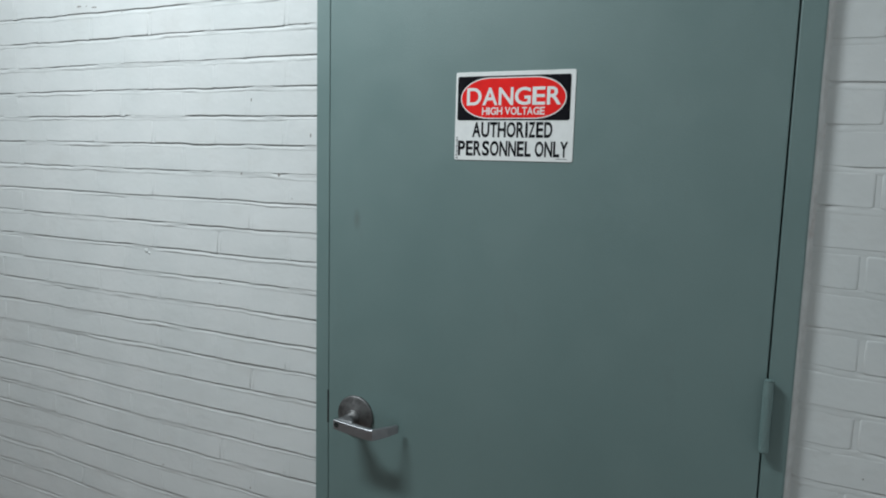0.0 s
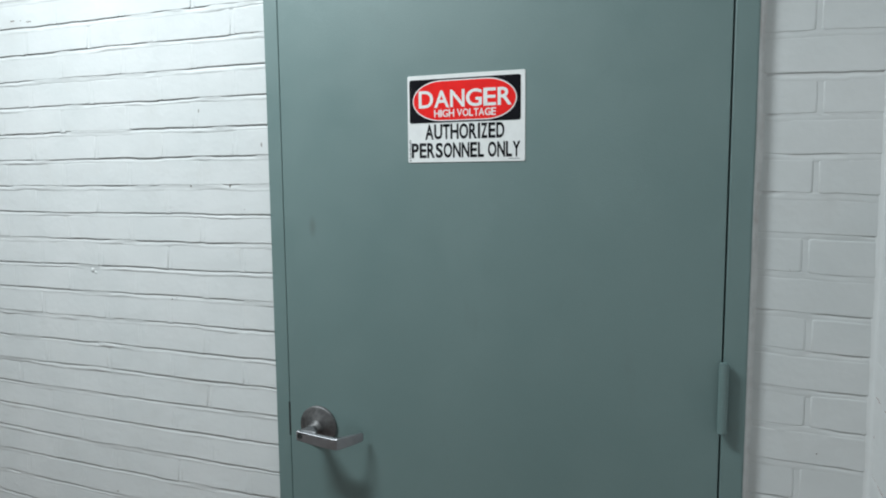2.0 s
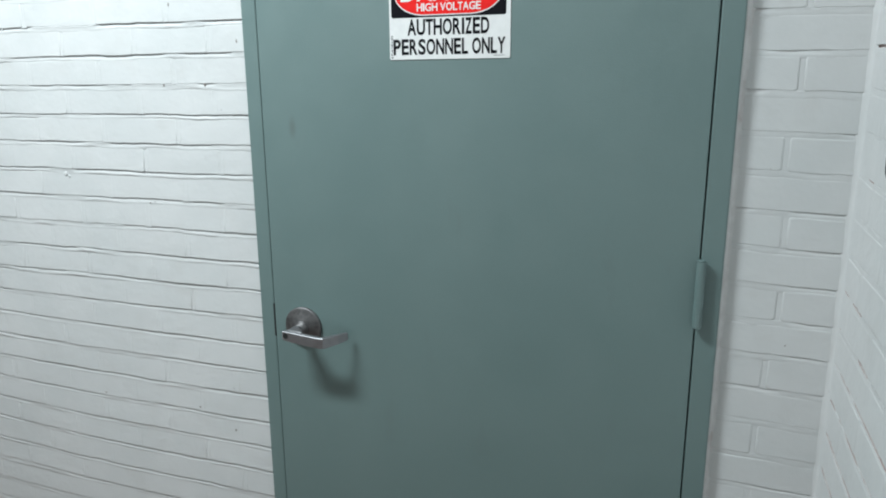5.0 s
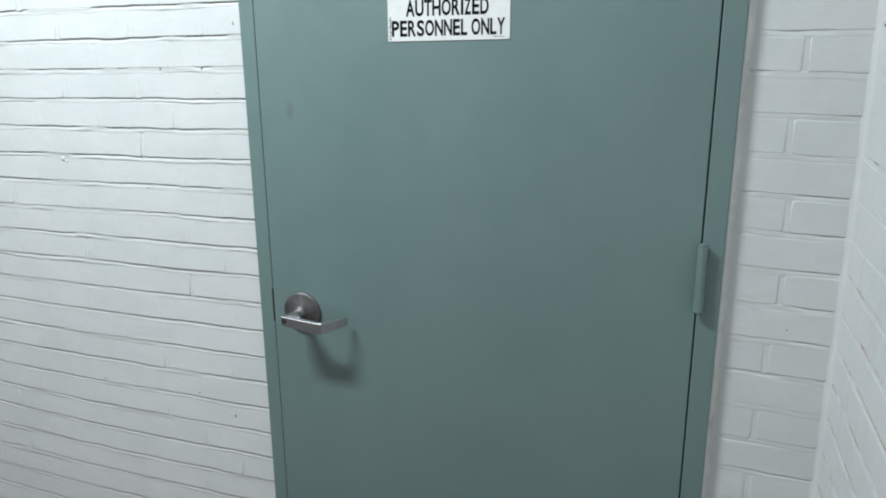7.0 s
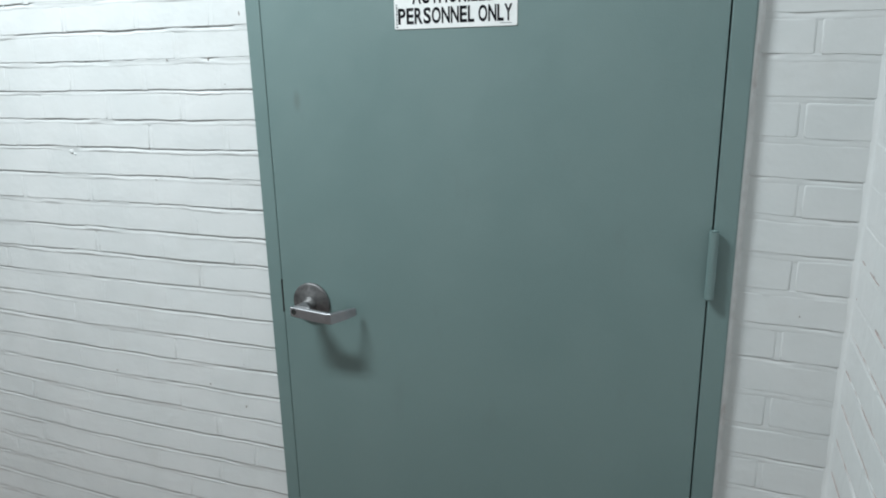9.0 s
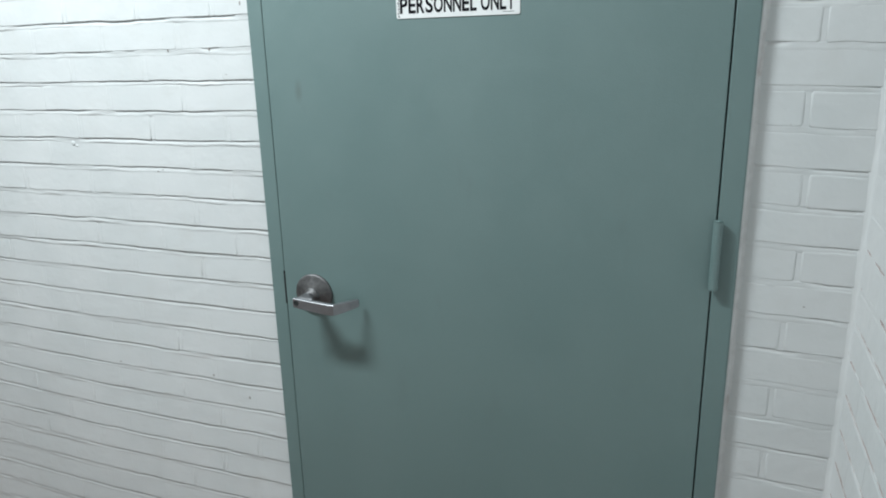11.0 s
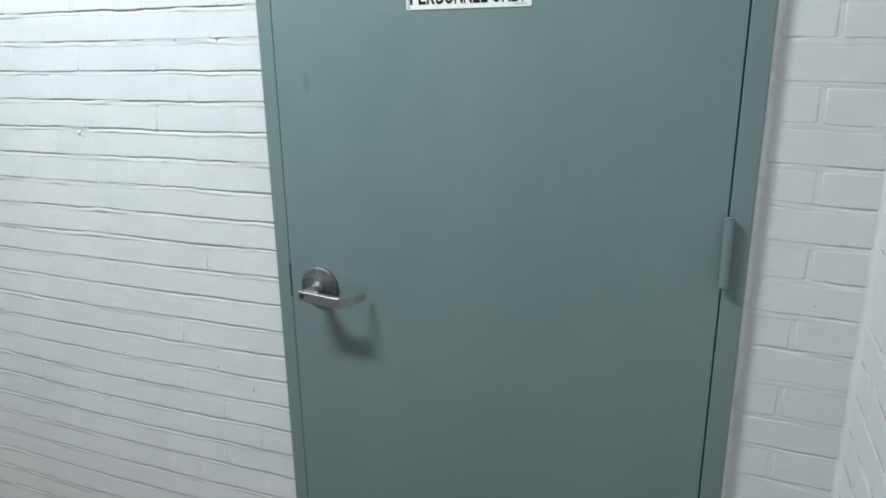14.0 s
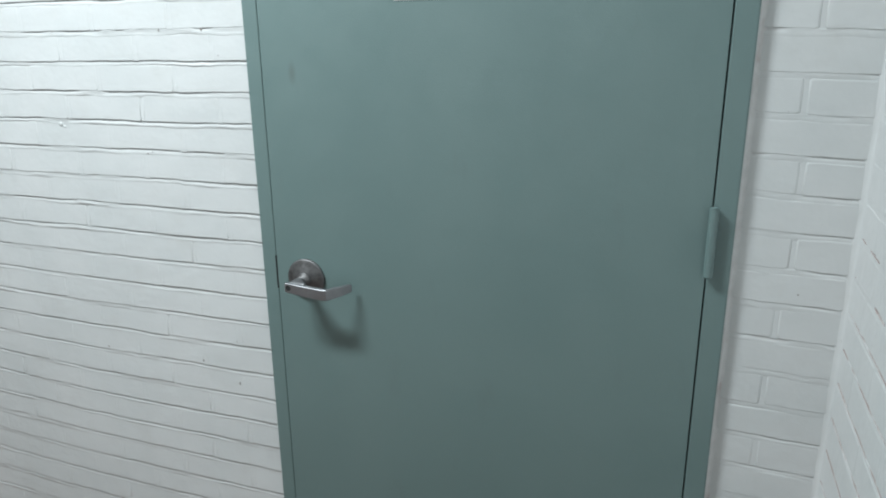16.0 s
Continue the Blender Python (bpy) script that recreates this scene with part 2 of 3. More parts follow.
# lever set
RC = (0.0757, 1.0218)
bm = bmesh.new()
lathe(bm, [(0.0462, FACE), (0.0462, FACE - 0.004), (0.0452, FACE - 0.0058), (0.0425, FACE - 0.0068), (0.0385, FACE - 0.0075),
           (0.0270, FACE - 0.0125), (0.0185, FACE - 0.0155), (0.0155, FACE - 0.0165), (0.0, FACE - 0.0165)], RC, 56)
lever_set = part("lever_handle", bm, ROSE, door, "dull steel round rose with satin chrome lever", smooth=True)
bm = bmesh.new()
lathe(bm, [(0.0180, FACE - 0.0130), (0.0176, FACE - 0.0185), (0.0160, FACE - 0.0200), (0.0126, FACE - 0.0203), (0.0122, FACE - 0.036), (0.0, FACE - 0.036)], (RC[0] + 0.0015, RC[1]), 32)
part("neck", bm, ROSE, lever_set, "dull steel neck with a round collar", smooth=True)
bm = bmesh.new()
rings = []
for k in range(7):
    f = k / 6
    ease = f * f * (3 - 2 * f)
    y, hw, hh, sq = FACE - 0.030 - 0.034 * f, 0.0122 + 0.0120 * ease, 0.0122 - 0.0008 * ease, 1.0 - 0.62 * ease
    ring = []
    for q in range(32):
        a = 2 * math.pi * q / 32
        cx, cz = math.cos(a), math.sin(a)
        ring.append(bm.verts.new((RC[0] + 0.0015 + 0.0070 * ease + hw * math.copysign(abs(cx) ** sq, cx), y, RC[1] - 0.0010 * ease + hh * math.copysign(abs(cz) ** sq, cz))))
    rings.append(ring)
for p, q in zip(rings, rings[1:]):
    for n in range(32):
        bm.faces.new((p[n], p[(n + 1) % 32], q[(n + 1) % 32], q[n]))
bm.faces.new(rings[0])
bm.faces.new(rings[-1][::-1])
bmesh.ops.recalc_face_normals(bm, faces=bm.faces[:])
part("hub", bm, STEEL, lever_set, "satin steel hub that widens into the lever", smooth=True)


def lever_bar():
    """A flat bar that runs along the door and turns back towards it; stations of x, y, z and half height, half thickness."""
    b = bmesh.new()
    stations = [(0.0612, -0.086, 1.0226, 0.008, 0.004), (0.0635, -0.0867, 1.0222, 0.0106, 0.0058), (0.0794, -0.0866, 1.0201, 0.0112, 0.0062), (0.117, -0.0849, 1.0155, 0.0118, 0.0062),
                (0.1464, -0.083, 1.0122, 0.0121, 0.006), (0.1561, -0.082, 1.0118, 0.0122, 0.0054), (0.1611, -0.0764, 1.0123, 0.0119, 0.0052),
                (0.1792, -0.0559, 1.0145, 0.0107, 0.0044), (0.1915, -0.0375, 1.016, 0.0088, 0.0038), (0.1935, -0.035, 1.016, 0.0074, 0.003)]
    loops = []
    for i, (x, y, z, h, t) in enumerate(stations):
        p, q = stations[max(i - 1, 0)], stations[min(i + 1, len(stations) - 1)]
        d = Vector((q[0] - p[0], q[1] - p[1])).normalized()
        n = Vector((d.y, -d.x))
        loop = []
        for u, v in ((-1, -0.92), (-0.80, -1), (0.80, -1), (1, -0.92), (1, 0.92), (0.80, 1), (-0.80, 1), (-1, 0.92)):
            loop.append(b.verts.new((x + n.x * t * u, y + n.y * t * u, z + h * v)))
        loops.append(loop)
    for p, q in zip(loops, loops[1:]):
        for i in range(8):
            b.faces.new((p[i], p[(i + 1) % 8], q[(i + 1) % 8], q[i]))
    b.faces.new(loops[0][::-1])
    b.faces.new(loops[-1])
    bmesh.ops.recalc_face_normals(b, faces=b.faces[:])
    return b


part("lever", lever_bar(), CHROME, lever_set, "satin chrome angled lever")
bm = bmesh.new()
lathe(bm, [(0.0062, -0.0910), (0.0062, -0.0932), (0.0054, -0.0938), (0.0044, -0.0932), (0.0, -0.0930)], (0.0705, 1.0222), 24)
part("key_cylinder", bm, DARK, lever_set, "dark keyhole on the lever end")

# hinge, painted over with the door
HX, HY = 0.9175, FACE - 0.0118
bm = bmesh.new()
knuckle_z = [1.1150 + 0.1270 * i / 5 for i in range(6)]
for lo, hi in zip(knuckle_z, knuckle_z[1:]):
    prof = [(0.00825, lo + 0.0001), (0.0084, lo + 0.0012), (0.0084, hi - 0.0012), (0.00825, hi - 0.0001)]
    loops = [[bm.verts.new((HX + r * math.cos(2 * math.pi * i / 24), HY + r * math.sin(2 * math.pi * i / 24), z)) for i in range(24)] for r, z in prof]
    for p, q in zip(loops, loops[1:]):
        for i in range(24):
            bm.faces.new((p[i], p[(i + 1) % 24], q[(i + 1) % 24], q[i]))
    bm.faces.new(loops[0][::-1])
    bm.faces.new(loops[-1])
box(bm, HX - 0.0030, HX + 0.0030, FACE - 0.004, FACE + 0.020, 1.1155, 1.2415)
hinge = part("hinge", bm, GREEN, door, "painted-over five-knuckle hinge", smooth=False)
for z in (1.1135, 1.2435):
    bm = bmesh.new()
    made = bmesh.ops.create_uvsphere(bm, u_segments=20, v_segments=8, radius=0.0066)["verts"]
    bmesh.ops.scale(bm, vec=(1.1, 1.1, 0.25), verts=made)
    bmesh.ops.translate(bm, vec=(HX, HY, z), verts=made)
    part("pin_tip", bm, GREEN, hinge, smooth=True)

# ---- warning sign ----
SX0, SX1, SZ0, SZ1 = 0.3050, 0.5505, 1.6080, 1.7815
SF = FACE - 0.0016


def su(u):
    return SX0 + (SX1 - SX0) * (u + 0.06 * u * (1 - u))


def sv(v):
    return SZ1 - (SZ1 - SZ0) * v


def oval(x0, x1, z0, z1, ends=0.285, n=18):
    """A lozenge with elliptical ends and a short straight top and bottom."""
    pts, rx, rz = [], (x1 - x0) * ends, (z1 - z0) / 2
    for cx, a0 in ((x1 - rx, -90), (x0 + rx, 90)):
        for i in range(n + 1):
            t = radians(a0 + 180 * i / n)
            pts.append((cx + rx * math.cos(t), z0 + rz + rz * math.sin(t)))
    return pts


bm = bmesh.new()
prism(bm, rounded(SX0, SX1, SZ0, SZ1, 0.0034), SF, FACE + 0.0002, "y")
bmesh.ops.bevel(bm, geom=[e for e in bm.edges if all(abs(v.co.y - SF) < 1e-6 for v in e.verts)], offset=0.0006, segments=1, affect="EDGES")
sign = tagged(part("warning_sign", bm, SIGN_WHITE), "white plastic danger sign with red oval on green door", "sign")
bm = bmesh.new()
prism(bm, rounded(su(0.018), su(0.962), sv(0.545), sv(0.048), 0.0045), SF - 0.00025, SF + 0.0006, "y")
panel = part("black_panel", bm, SIGN_BLACK, sign, "black rounded panel")
bm = bmesh.new()
prism(bm, oval(su(0.045), su(0.930), sv(0.528), sv(0.064)), SF - 0.00050, SF + 0.0004, "y")
part("oval_border", bm, SIGN_WHITE, panel, "white oval outline")
bm = bmesh.new()
prism(bm, oval(su(0.045) + 0.0021, su(0.930) - 0.0021, sv(0.528) + 0.0021, sv(0.064) - 0.0021), SF - 0.00075, SF + 0.0002, "y")
part("red_oval", bm, SIGN_RED, panel, "red oval field")


ADVANCE = {"A": 0.70, "D": 0.72, "E": 0.64, "G": 0.78, "H": 0.72, "I": 0.26, "L": 0.58, "N": 0.72, "O": 0.78, "P": 0.66, "R": 0.71, "S": 0.66,
           "T": 0.60, "U": 0.72, "V": 0.67, "Y": 0.66, "Z": 0.60, " ": 0.26}


def glyph(letter, bold):
    cu = bpy.data.curves.new("lettering", "FONT")
    cu.body, cu.size, cu.offset, cu.resolution_u = letter, 1.0, bold, 5
    ob = bpy.data.objects.new("lettering", cu)
    scene.collection.objects.link(ob)
    bpy.context.view_layer.update()
    me = bpy.data.meshes.new_from_object(ob.evaluated_get(bpy.context.evaluated_depsgraph_get()))
    bpy.data.objects.remove(ob)
    co = np.empty(len(me.vertices) * 3)
    me.vertices.foreach_get("co", co)
    co = co.reshape(-1, 3)
    faces = [tuple(p.vertices) for p in me.polygons]
    bpy.data.meshes.remove(me)
    return (co - co.min(0)) / np.maximum(co.max(0) - co.min(0), 1e-6), faces


def words(text, u0, u1, v0, v1, out, material, bold):
    """A line of lettering that fills a box of the sign."""
    total = sum(ADVANCE[c] for c in text) - 0.08
    x, b = -0.04, bmesh.new()
    for c in text:
        w = ADVANCE[c]
        if c != " ":
            side = 0.008 if c in "AVYT" else 0.034
            co, faces = glyph(c, bold)
            vs = [b.verts.new((su(u0 + (u1 - u0) * (x + side + (w - 2 * side) * p[0]) / total), SF - out, sv(v1 + (v0 - v1) * p[1]))) for p in co]
            for f in faces:
                try:
                    b.faces.new([vs[i] for i in f])
                except ValueError:
                    pass
        x += w
    made = bmesh.ops.extrude_face_region(b, geom=b.faces[:])["geom"]
    bmesh.ops.translate(b, vec=(0, 0.0005, 0), verts=[g for g in made if isinstance(g, bmesh.types.BMVert)])
    bmesh.ops.recalc_face_normals(b, faces=b.faces[:])
    return part("lettering", b, material, sign)


tagged(words("DANGER", 0.098, 0.885, 0.178, 0.375, 0.00095, SIGN_WHITE, 0.018), "white letters reading DANGER")
tagged(words("HIGH VOLTAGE", 0.228, 0.752, 0.398, 0.482, 0.00095, SIGN_WHITE, 0.018), "white letters reading HIGH VOLTAGE")
tagged(words("AUTHORIZED", 0.152, 0.822, 0.562, 0.736, 0.00025, SIGN_BLACK, 0.027), "black letters reading AUTHORIZED")
tagged(words("PERSONNEL ONLY", 0.032, 0.955, 0.776, 0.948, 0.00025, SIGN_BLACK, 0.027), "black letters reading PERSONNEL ONLY")
bm = bmesh.new()
r = random.Random(3)
v = 0.735
while v < 0.965:
    step = r.uniform(0.008, 0.030)
    u0 = 0.011 + r.uniform(0, 0.003)
    prism(bm, [(su(u0), sv(v + step)), (su(u0 + 0.015), sv(v + step)), (su(u0 + 0.015), sv(v)), (su(u0), sv(v))], SF - 0.0002, SF + 0.0004, "y")
    v += step + r.uniform(0.006, 0.014)
part("small_print", bm, plain("grey_print", (0.30, 0.31, 0.32), 0.5, 0.0, 900.0, 0.6), sign, "grey upright line of tiny print")
bm = bmesh.new()
prism(bm, [(su(0.860), sv(0.972)), (su(0.955), sv(0.972)), (su(0.955), sv(0.965)), (su(0.860), sv(0.965))], SF - 0.0002, SF + 0.0004, "y")
part("small_print", bm, bpy.data.materials["grey_print"], sign, "grey line of tiny print")


# ---- brickwork ----
NORTH_BOND, HINGE_BOND, EAST_BOND = 2.0, 5.0, 8.0


def sag(u, z, seed):
    """Courses that were not laid quite level."""
    if seed == NORTH_BOND:
        return min(0.017, 0.050 * max(0.0, -u - 0.45) ** 2) * min(1.0, max(0.0, (1.15 - z) / 0.5))
    if seed == HINGE_BOND:
        return -0.030 * (u - 0.98)
    return 0.003 - 0.050 * min(u, 0.5)


def wave(u, z, seed):
    """How far a bed joint wanders from its level line."""
    return (sag(u, z, seed) + 0.0020 * noise.noise((u * 3.0 + seed, z * 37, 1.5)) + 0.0021 * noise.noise((u * 11.0 + seed, z * 37, 4.5))
            + 0.0014 * noise.noise((u * 37.0 + seed, z * 37, 9.5)) + 0.0006 * noise.noise((u * 110.0 + seed, z * 37, 12.5)))


def brick_mesh(u0, u1, line0, line1, material, seed):
    """One brick face with softened, wavy arrises; local x along the wall, -y out of it, z up, origin at its middle."""
    cu, cz = (u0 + u1) / 2, (line0 + line1) / 2
    n = 9 if u1 - u0 > 0.13 else 5
    a, b = u0 + HEAD / 2, u1 - HEAD / 2
    c = 0.0030
    tip = lean(seed) * (1.0 + 0.45 * noise.noise((cu * 31, cz * 43, seed)))

    def outline(end, low, high):
        pts, p, q = [], a + end, b - end
        us = [p + c + (q - p - 2 * c) * i / (n - 1) for i in range(n)]
        lo = [line0 + BED_UP + low + wave(u, line0, seed) for u in us]
        hi = [line1 - BED_DOWN - high + wave(u, line1, seed) for u in us]
        lean = 0.0012 * noise.noise((cu * 40, cz * 40, seed))
        pts = list(zip(us, lo))
        pts += [(q + lean, lo[-1] + c), (q + lean * 0.3 + 0.0006 * noise.noise((cu * 70, cz * 90, seed)), cz), (q - lean, hi[-1] - c)]
        pts += list(zip(us, hi))[::-1]
        pts += [(p - lean, hi[0] - c), (p + 0.0006 * noise.noise((cu * 50, cz * 80, seed)), cz), (p + lean, lo[0] + c)]
        return pts

    levels = ((0.0, 0.0, 0.0, 0.0060), (0.0003, 0.0, 0.0002, 0.0005), (0.0016, 0.0003, 0.0012, 0.00012), (0.0052, 0.0014, 0.0036, 0.0))
    verts, faces = [], []
    for end, low, high, depth in levels:
        verts += [(x - cu, depth + tip * (z - cz) / (line1 - line0), z - cz) for x, z in outline(end, low, high)]
    m = len(verts) // len(levels)
    for k in range(len(levels) - 1):
        for i in range(m):
            j = (i + 1) % m
            faces.append((k * m + i, k * m + j, (k + 1) * m + j, (k + 1) * m + i))
    faces.append(tuple(range((len(levels) - 1) * m, len(levels) * m)))
    me = bpy.data.meshes.new("brick")
    me.from_pydata(verts, [], faces)
    me.polygons.foreach_set("use_smooth", [True] * (len(faces) - 1) + [False])
    me.materials.append(material)
    return me


def courses(line, pitch, top):
    k0 = -int(line / pitch)
    out = []
    k = k0
    while line + k * pitch < top:
        lo = max(line + k * pitch, 0.0)
        out.append((k, lo, min(line + (k + 1) * pitch, top)))
        k += 1
    return out


def spans(x_start, x_end, half, module, direction, uneven=None):
    """Brick spans along a course that starts with a short or a full brick; uneven is a random source for the lengths."""
    out, a = [], x_start
    mark = x_start + direction * half
    while (x_end - a) * direction > 0.02:
        b = mark + (uneven.uniform(-0.006, 0.006) if uneven else 0.0)
        if (b - x_end) * direction > -0.03:
            b = x_end
        out.append((min(a, b), max(a, b)))
        a, mark = b, mark + direction * module
    return out


BED_UP, BED_DOWN, HEAD = 0.0022, 0.0078, 0.0085


def lean(bond):
    """How far the foot of a brick stands out before its head."""
    return 0.0006 if bond == EAST_BOND else 0.0008 if bond == HINGE_BOND else 0.0025


FILLED = {1: -0.0006, 2: -0.0004, 3: 0.0001, 4: 0.0004}


def mortar_mesh(lines, x0, x1, heads, fine, material, name, seed, bias=0.0, lip=None):
    """Struck bed joints, deep under the upper brick and sloping out to the lower one, and shallow head joints."""
    verts, faces = [], []
    prof = ((0.0070, 0.0050), (0.0026, 0.0037), (0.0008, 0.0028), (-0.0010, 0.0024), (-0.0050, 0.0006), (-0.0074, 0.0004), (-0.0088, 0.0018), (-0.0140, 0.0022))
    if seed == EAST_BOND:       # narrow open cracks, filled flush higher up
        prof = ((0.0070, 0.0050), (0.0026, 0.0045), (0.0008, 0.0045), (-0.0006, 0.0044), (-0.0013, 0.0038), (-0.0019, 0.0004), (-0.0030, 0.0003), (-0.0140, 0.0008))
    elif seed == HINGE_BOND:    # nearly flush, with a thin crack under the upper brick
        prof = ((0.0070, 0.0050), (0.0026, 0.0032), (0.0010, 0.0028), (-0.0006, 0.0023), (-0.0020, 0.0013), (-0.0034, 0.0003), (-0.0088, 0.0018), (-0.0140, 0.0022))
    depth = {EAST_BOND: 1.0, HINGE_BOND: 0.72}.get(seed, 0.78)
    cols = max(2, int((x1 - x0) / fine))
    for z in lines:
        base = len(verts)
        for i in range(cols + 1):
            x = x0 + (x1 - x0) * i / cols
            smear = noise.noise((x * 4.5 + seed, z * 31.0, 0.3)) + 0.75 * noise.noise((x * 16.0 + seed, z * 31.0, 2.3))
            fill = bias + (1.1 * min(1.0, max(0.0, (z - 1.0) / 0.25)) if seed == EAST_BOND else 0.0)
            full = min(1.0, max(0.0, (smear + fill - 0.10) / 0.35))
            ridge = (0.0019 if z > 1.05 else 0.0011) * max(0.0, noise.noise((x * 6.0 + seed, z * 53.0, 5.3)) + 0.4 * noise.noise((x * 21.0, z * 53.0, 6.3)) + 0.02)
            shift = wave(x, z, seed) + 0.0004 * noise.noise((x * 90, z * 50, 3.3))
            slack = 0.0028 * noise.noise((x * 8.0, z * 41.0, 8.8))
            for j, (dz, dy) in enumerate(prof):
                d = dy * (1 - full) + (FILLED[j] if seed == NORTH_BOND else 0.0003) * full if j in FILLED else dy
                d *= depth * (1.0 + 0.5 * noise.noise((x * 2.3 + seed, z * 29.0, 7.7)))
                d += 0.0004 * noise.noise((x * 30, z * 200 + dz * 200, seed)) + 0.0002 * noise.noise((x * 140, z * 200 + dz * 700, seed))
                if j == 6 and seed != EAST_BOND:
                    d -= 0.0017 * depth * (1.0 - max(0.0, min(1.0, 3.0 * noise.noise((x * 5.0 + seed, z * 47.0, 15.1)) - (0.35 if z > 1.05 else 0.80))))
                if j in (3, 4, 5) and seed == NORTH_BOND:
                    d -= ridge * (0.6 if j == 3 else 1.0)
                verts.append((x, d, z + dz + shift + (slack if j > 3 else 0.0)))
        w = len(prof)
        for i in range(cols):
            for j in range(w - 1):
                a = base + i * w + j
                faces.append((a, a + 1, a + w + 1, a + w))
    for x, za, zb in heads:
        base = len(verts)
        gap = 1.4 * noise.noise((x * 13, za * 17, seed)) - 0.22
        deep = max(0.0005, 0.0026 * (gap + 0.30)) if seed == HINGE_BOND else 0.0022 * depth * (0.35 if seed == EAST_BOND else 1.0) * max(0.0, gap)
        for i in range(6):
            z = za + (zb - za) * i / 5 + sag(x, za, seed)
            for dx, k in ((-0.0100, 0.0004), (-0.0040, 0.0), (0.0034, 0.0), (0.0100, 0.0004)):
                verts.append((x + dx, deep + k + lean(seed) * (z - (za + zb) / 2) / 0.068 + 0.0002 * noise.noise((x * 90 + dx * 400, z * 70, seed)), z))
        for i in range(5):
            for j in range(3):
                a = base + i * 4 + j
                faces.append((a, a + 4, a + 5, a + 1))
    me = bpy.data.meshes.new(name)
    me.from_pydata(verts, [], faces)
    me.shade_smooth()
    me.materials.append(material)
    if lip:
        # the struck face and the head joints kept their paint, the groove did not
        me.materials.append(lip)
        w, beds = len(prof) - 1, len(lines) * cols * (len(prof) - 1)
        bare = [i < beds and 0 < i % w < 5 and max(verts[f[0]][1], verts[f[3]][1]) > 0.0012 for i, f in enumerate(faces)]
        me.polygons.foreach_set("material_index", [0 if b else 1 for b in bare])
    return me


def lay(bricks, parent, m, material, near, seed, bond):
    """Bricks of (u0, u1, z0, z1) in a wall's plane: near ones as objects of their own, the rest joined."""
    r = random.Random(seed)
    far_v, far_f = [], []
    for u0, u1, z0, z1 in bricks:
        length, height = u1 - u0 - HEAD, z1 - z0 - BED_UP - BED_DOWN
        if length < 0.012 or height < 0.012:
            continue
        cu, cz = (u0 + u1) / 2, (z0 + BED_UP + z1 - BED_DOWN) / 2
        if near(cu, cz):
            ob = new("brick", brick_mesh(u0, u1, z0, z1, material, bond))
            ob.parent = parent
            cz = (z0 + z1) / 2
            ob.matrix_basis = m @ pose(cu, r.uniform(-0.00022, 0.00022), cz + r.uniform(-0.0008, 0.0008), r.uniform(-0.20, 0.20), 0.0, r.uniform(-0.06, 0.06))
        else:
            base = len(far_v)
            for inset, d in ((0.0, 0.006), (0.0004, 0.0012), (0.003, 0.0)):
                for x, z in ((-1, -1), (1, -1), (1, 1), (-1, 1)):
                    far_v.append((cu + x * (length / 2 - inset), d, cz + z * (height / 2 - inset)))
            for k in range(2):
                for i in range(4):
                    j = (i + 1) % 4
                    far_f.append((base + k * 4 + i, base + k * 4 + j, base + k * 4 + 4 + j, base + k * 4 + 4 + i))
            far_f.append(tuple(base + 8 + i for i in range(4)))
    if far_v:
        me = bpy.data.meshes.new("brickwork")
        me.from_pydata(far_v, [], far_f)
        me.materials.append(material)
        ob = new("brickwork", me)
        ob.parent, ob.matrix_basis = parent, m
        tagged(ob, kind="stuff")


# beside the latch: running bond that starts at the frame with a half brick every second course
bricks, heads = [], []
uneven = random.Random(19)
for k, z0, z1 in courses(LINE_L, PITCH_L, CEILING):
    first = 0.0985 if k % 2 == 0 else 0.2060
    if z0 > OPEN_TOP - 0.02:
        run = spans(CORNER_X, LEFT_X0, 0.103 + (0.1063 if k % 2 else 0.0), 0.2127, -1)
    else:
        run = spans(JAMB_L - 0.001, LEFT_X0, first, 0.2127, -1, uneven)
    bricks += [(a, b, z0, z1) for a, b in run]
    heads += [(a, z0 + BED_UP, z1 - BED_DOWN) for a, b in run]
lay(bricks, wall_north, Matrix(), BRICK, lambda u, z: (-1.15 if z > 1.2 else -1.55) < u < 0.0 and 0.15 < z < 2.15, 11, NORTH_BOND)
lines_l = [z0 for k, z0, z1 in courses(LINE_L, PITCH_L, CEILING) if z0 > 0.01]
ob = new("mortar", mortar_mesh([z for z in lines_l if z < OPEN_TOP], -1.55, JAMB_L + 0.002, [h for h in heads if h[0] > -1.55], 0.007, MORTAR, "mortar", NORTH_BOND, 0.09))
ob.parent = wall_north
ob = new("mortar", mortar_mesh([z for z in lines_l if z < OPEN_TOP], LEFT_X0, -1.55, [], 0.08, MORTAR, "mortar", NORTH_BOND))
ob.parent = wall_north

# between the hinge jamb and the corner
bricks, heads = [], []
lines_r = courses(LINE_R, PITCH_R, OPEN_TOP)
START_R = JAMB_R + 0.0065
JOINT_R = {5: 1.054, 3: 1.053, 1: 1.042, -1: 1.053, -3: 1.057, -5: 1.045, -7: 1.039, -9: 1.038}     # head joints by course
for k, z0, z1 in lines_r:
    joint = JOINT_R.get(k, 1.047) if k % 2 else None
    cuts = [START_R] + ([joint] if joint else []) + [CORNER_X + 0.004]
    for a, b in zip(cuts, cuts[1:]):
        bricks.append((a - 0.003 if a == START_R else a, b, z0, z1))
    if joint:
        heads.append((joint, z0 + BED_UP, z1 - BED_DOWN))
lay(bricks, wall_north, Matrix(), BRICK, lambda u, z: 0.3 < z < 2.15, 23, HINGE_BOND)
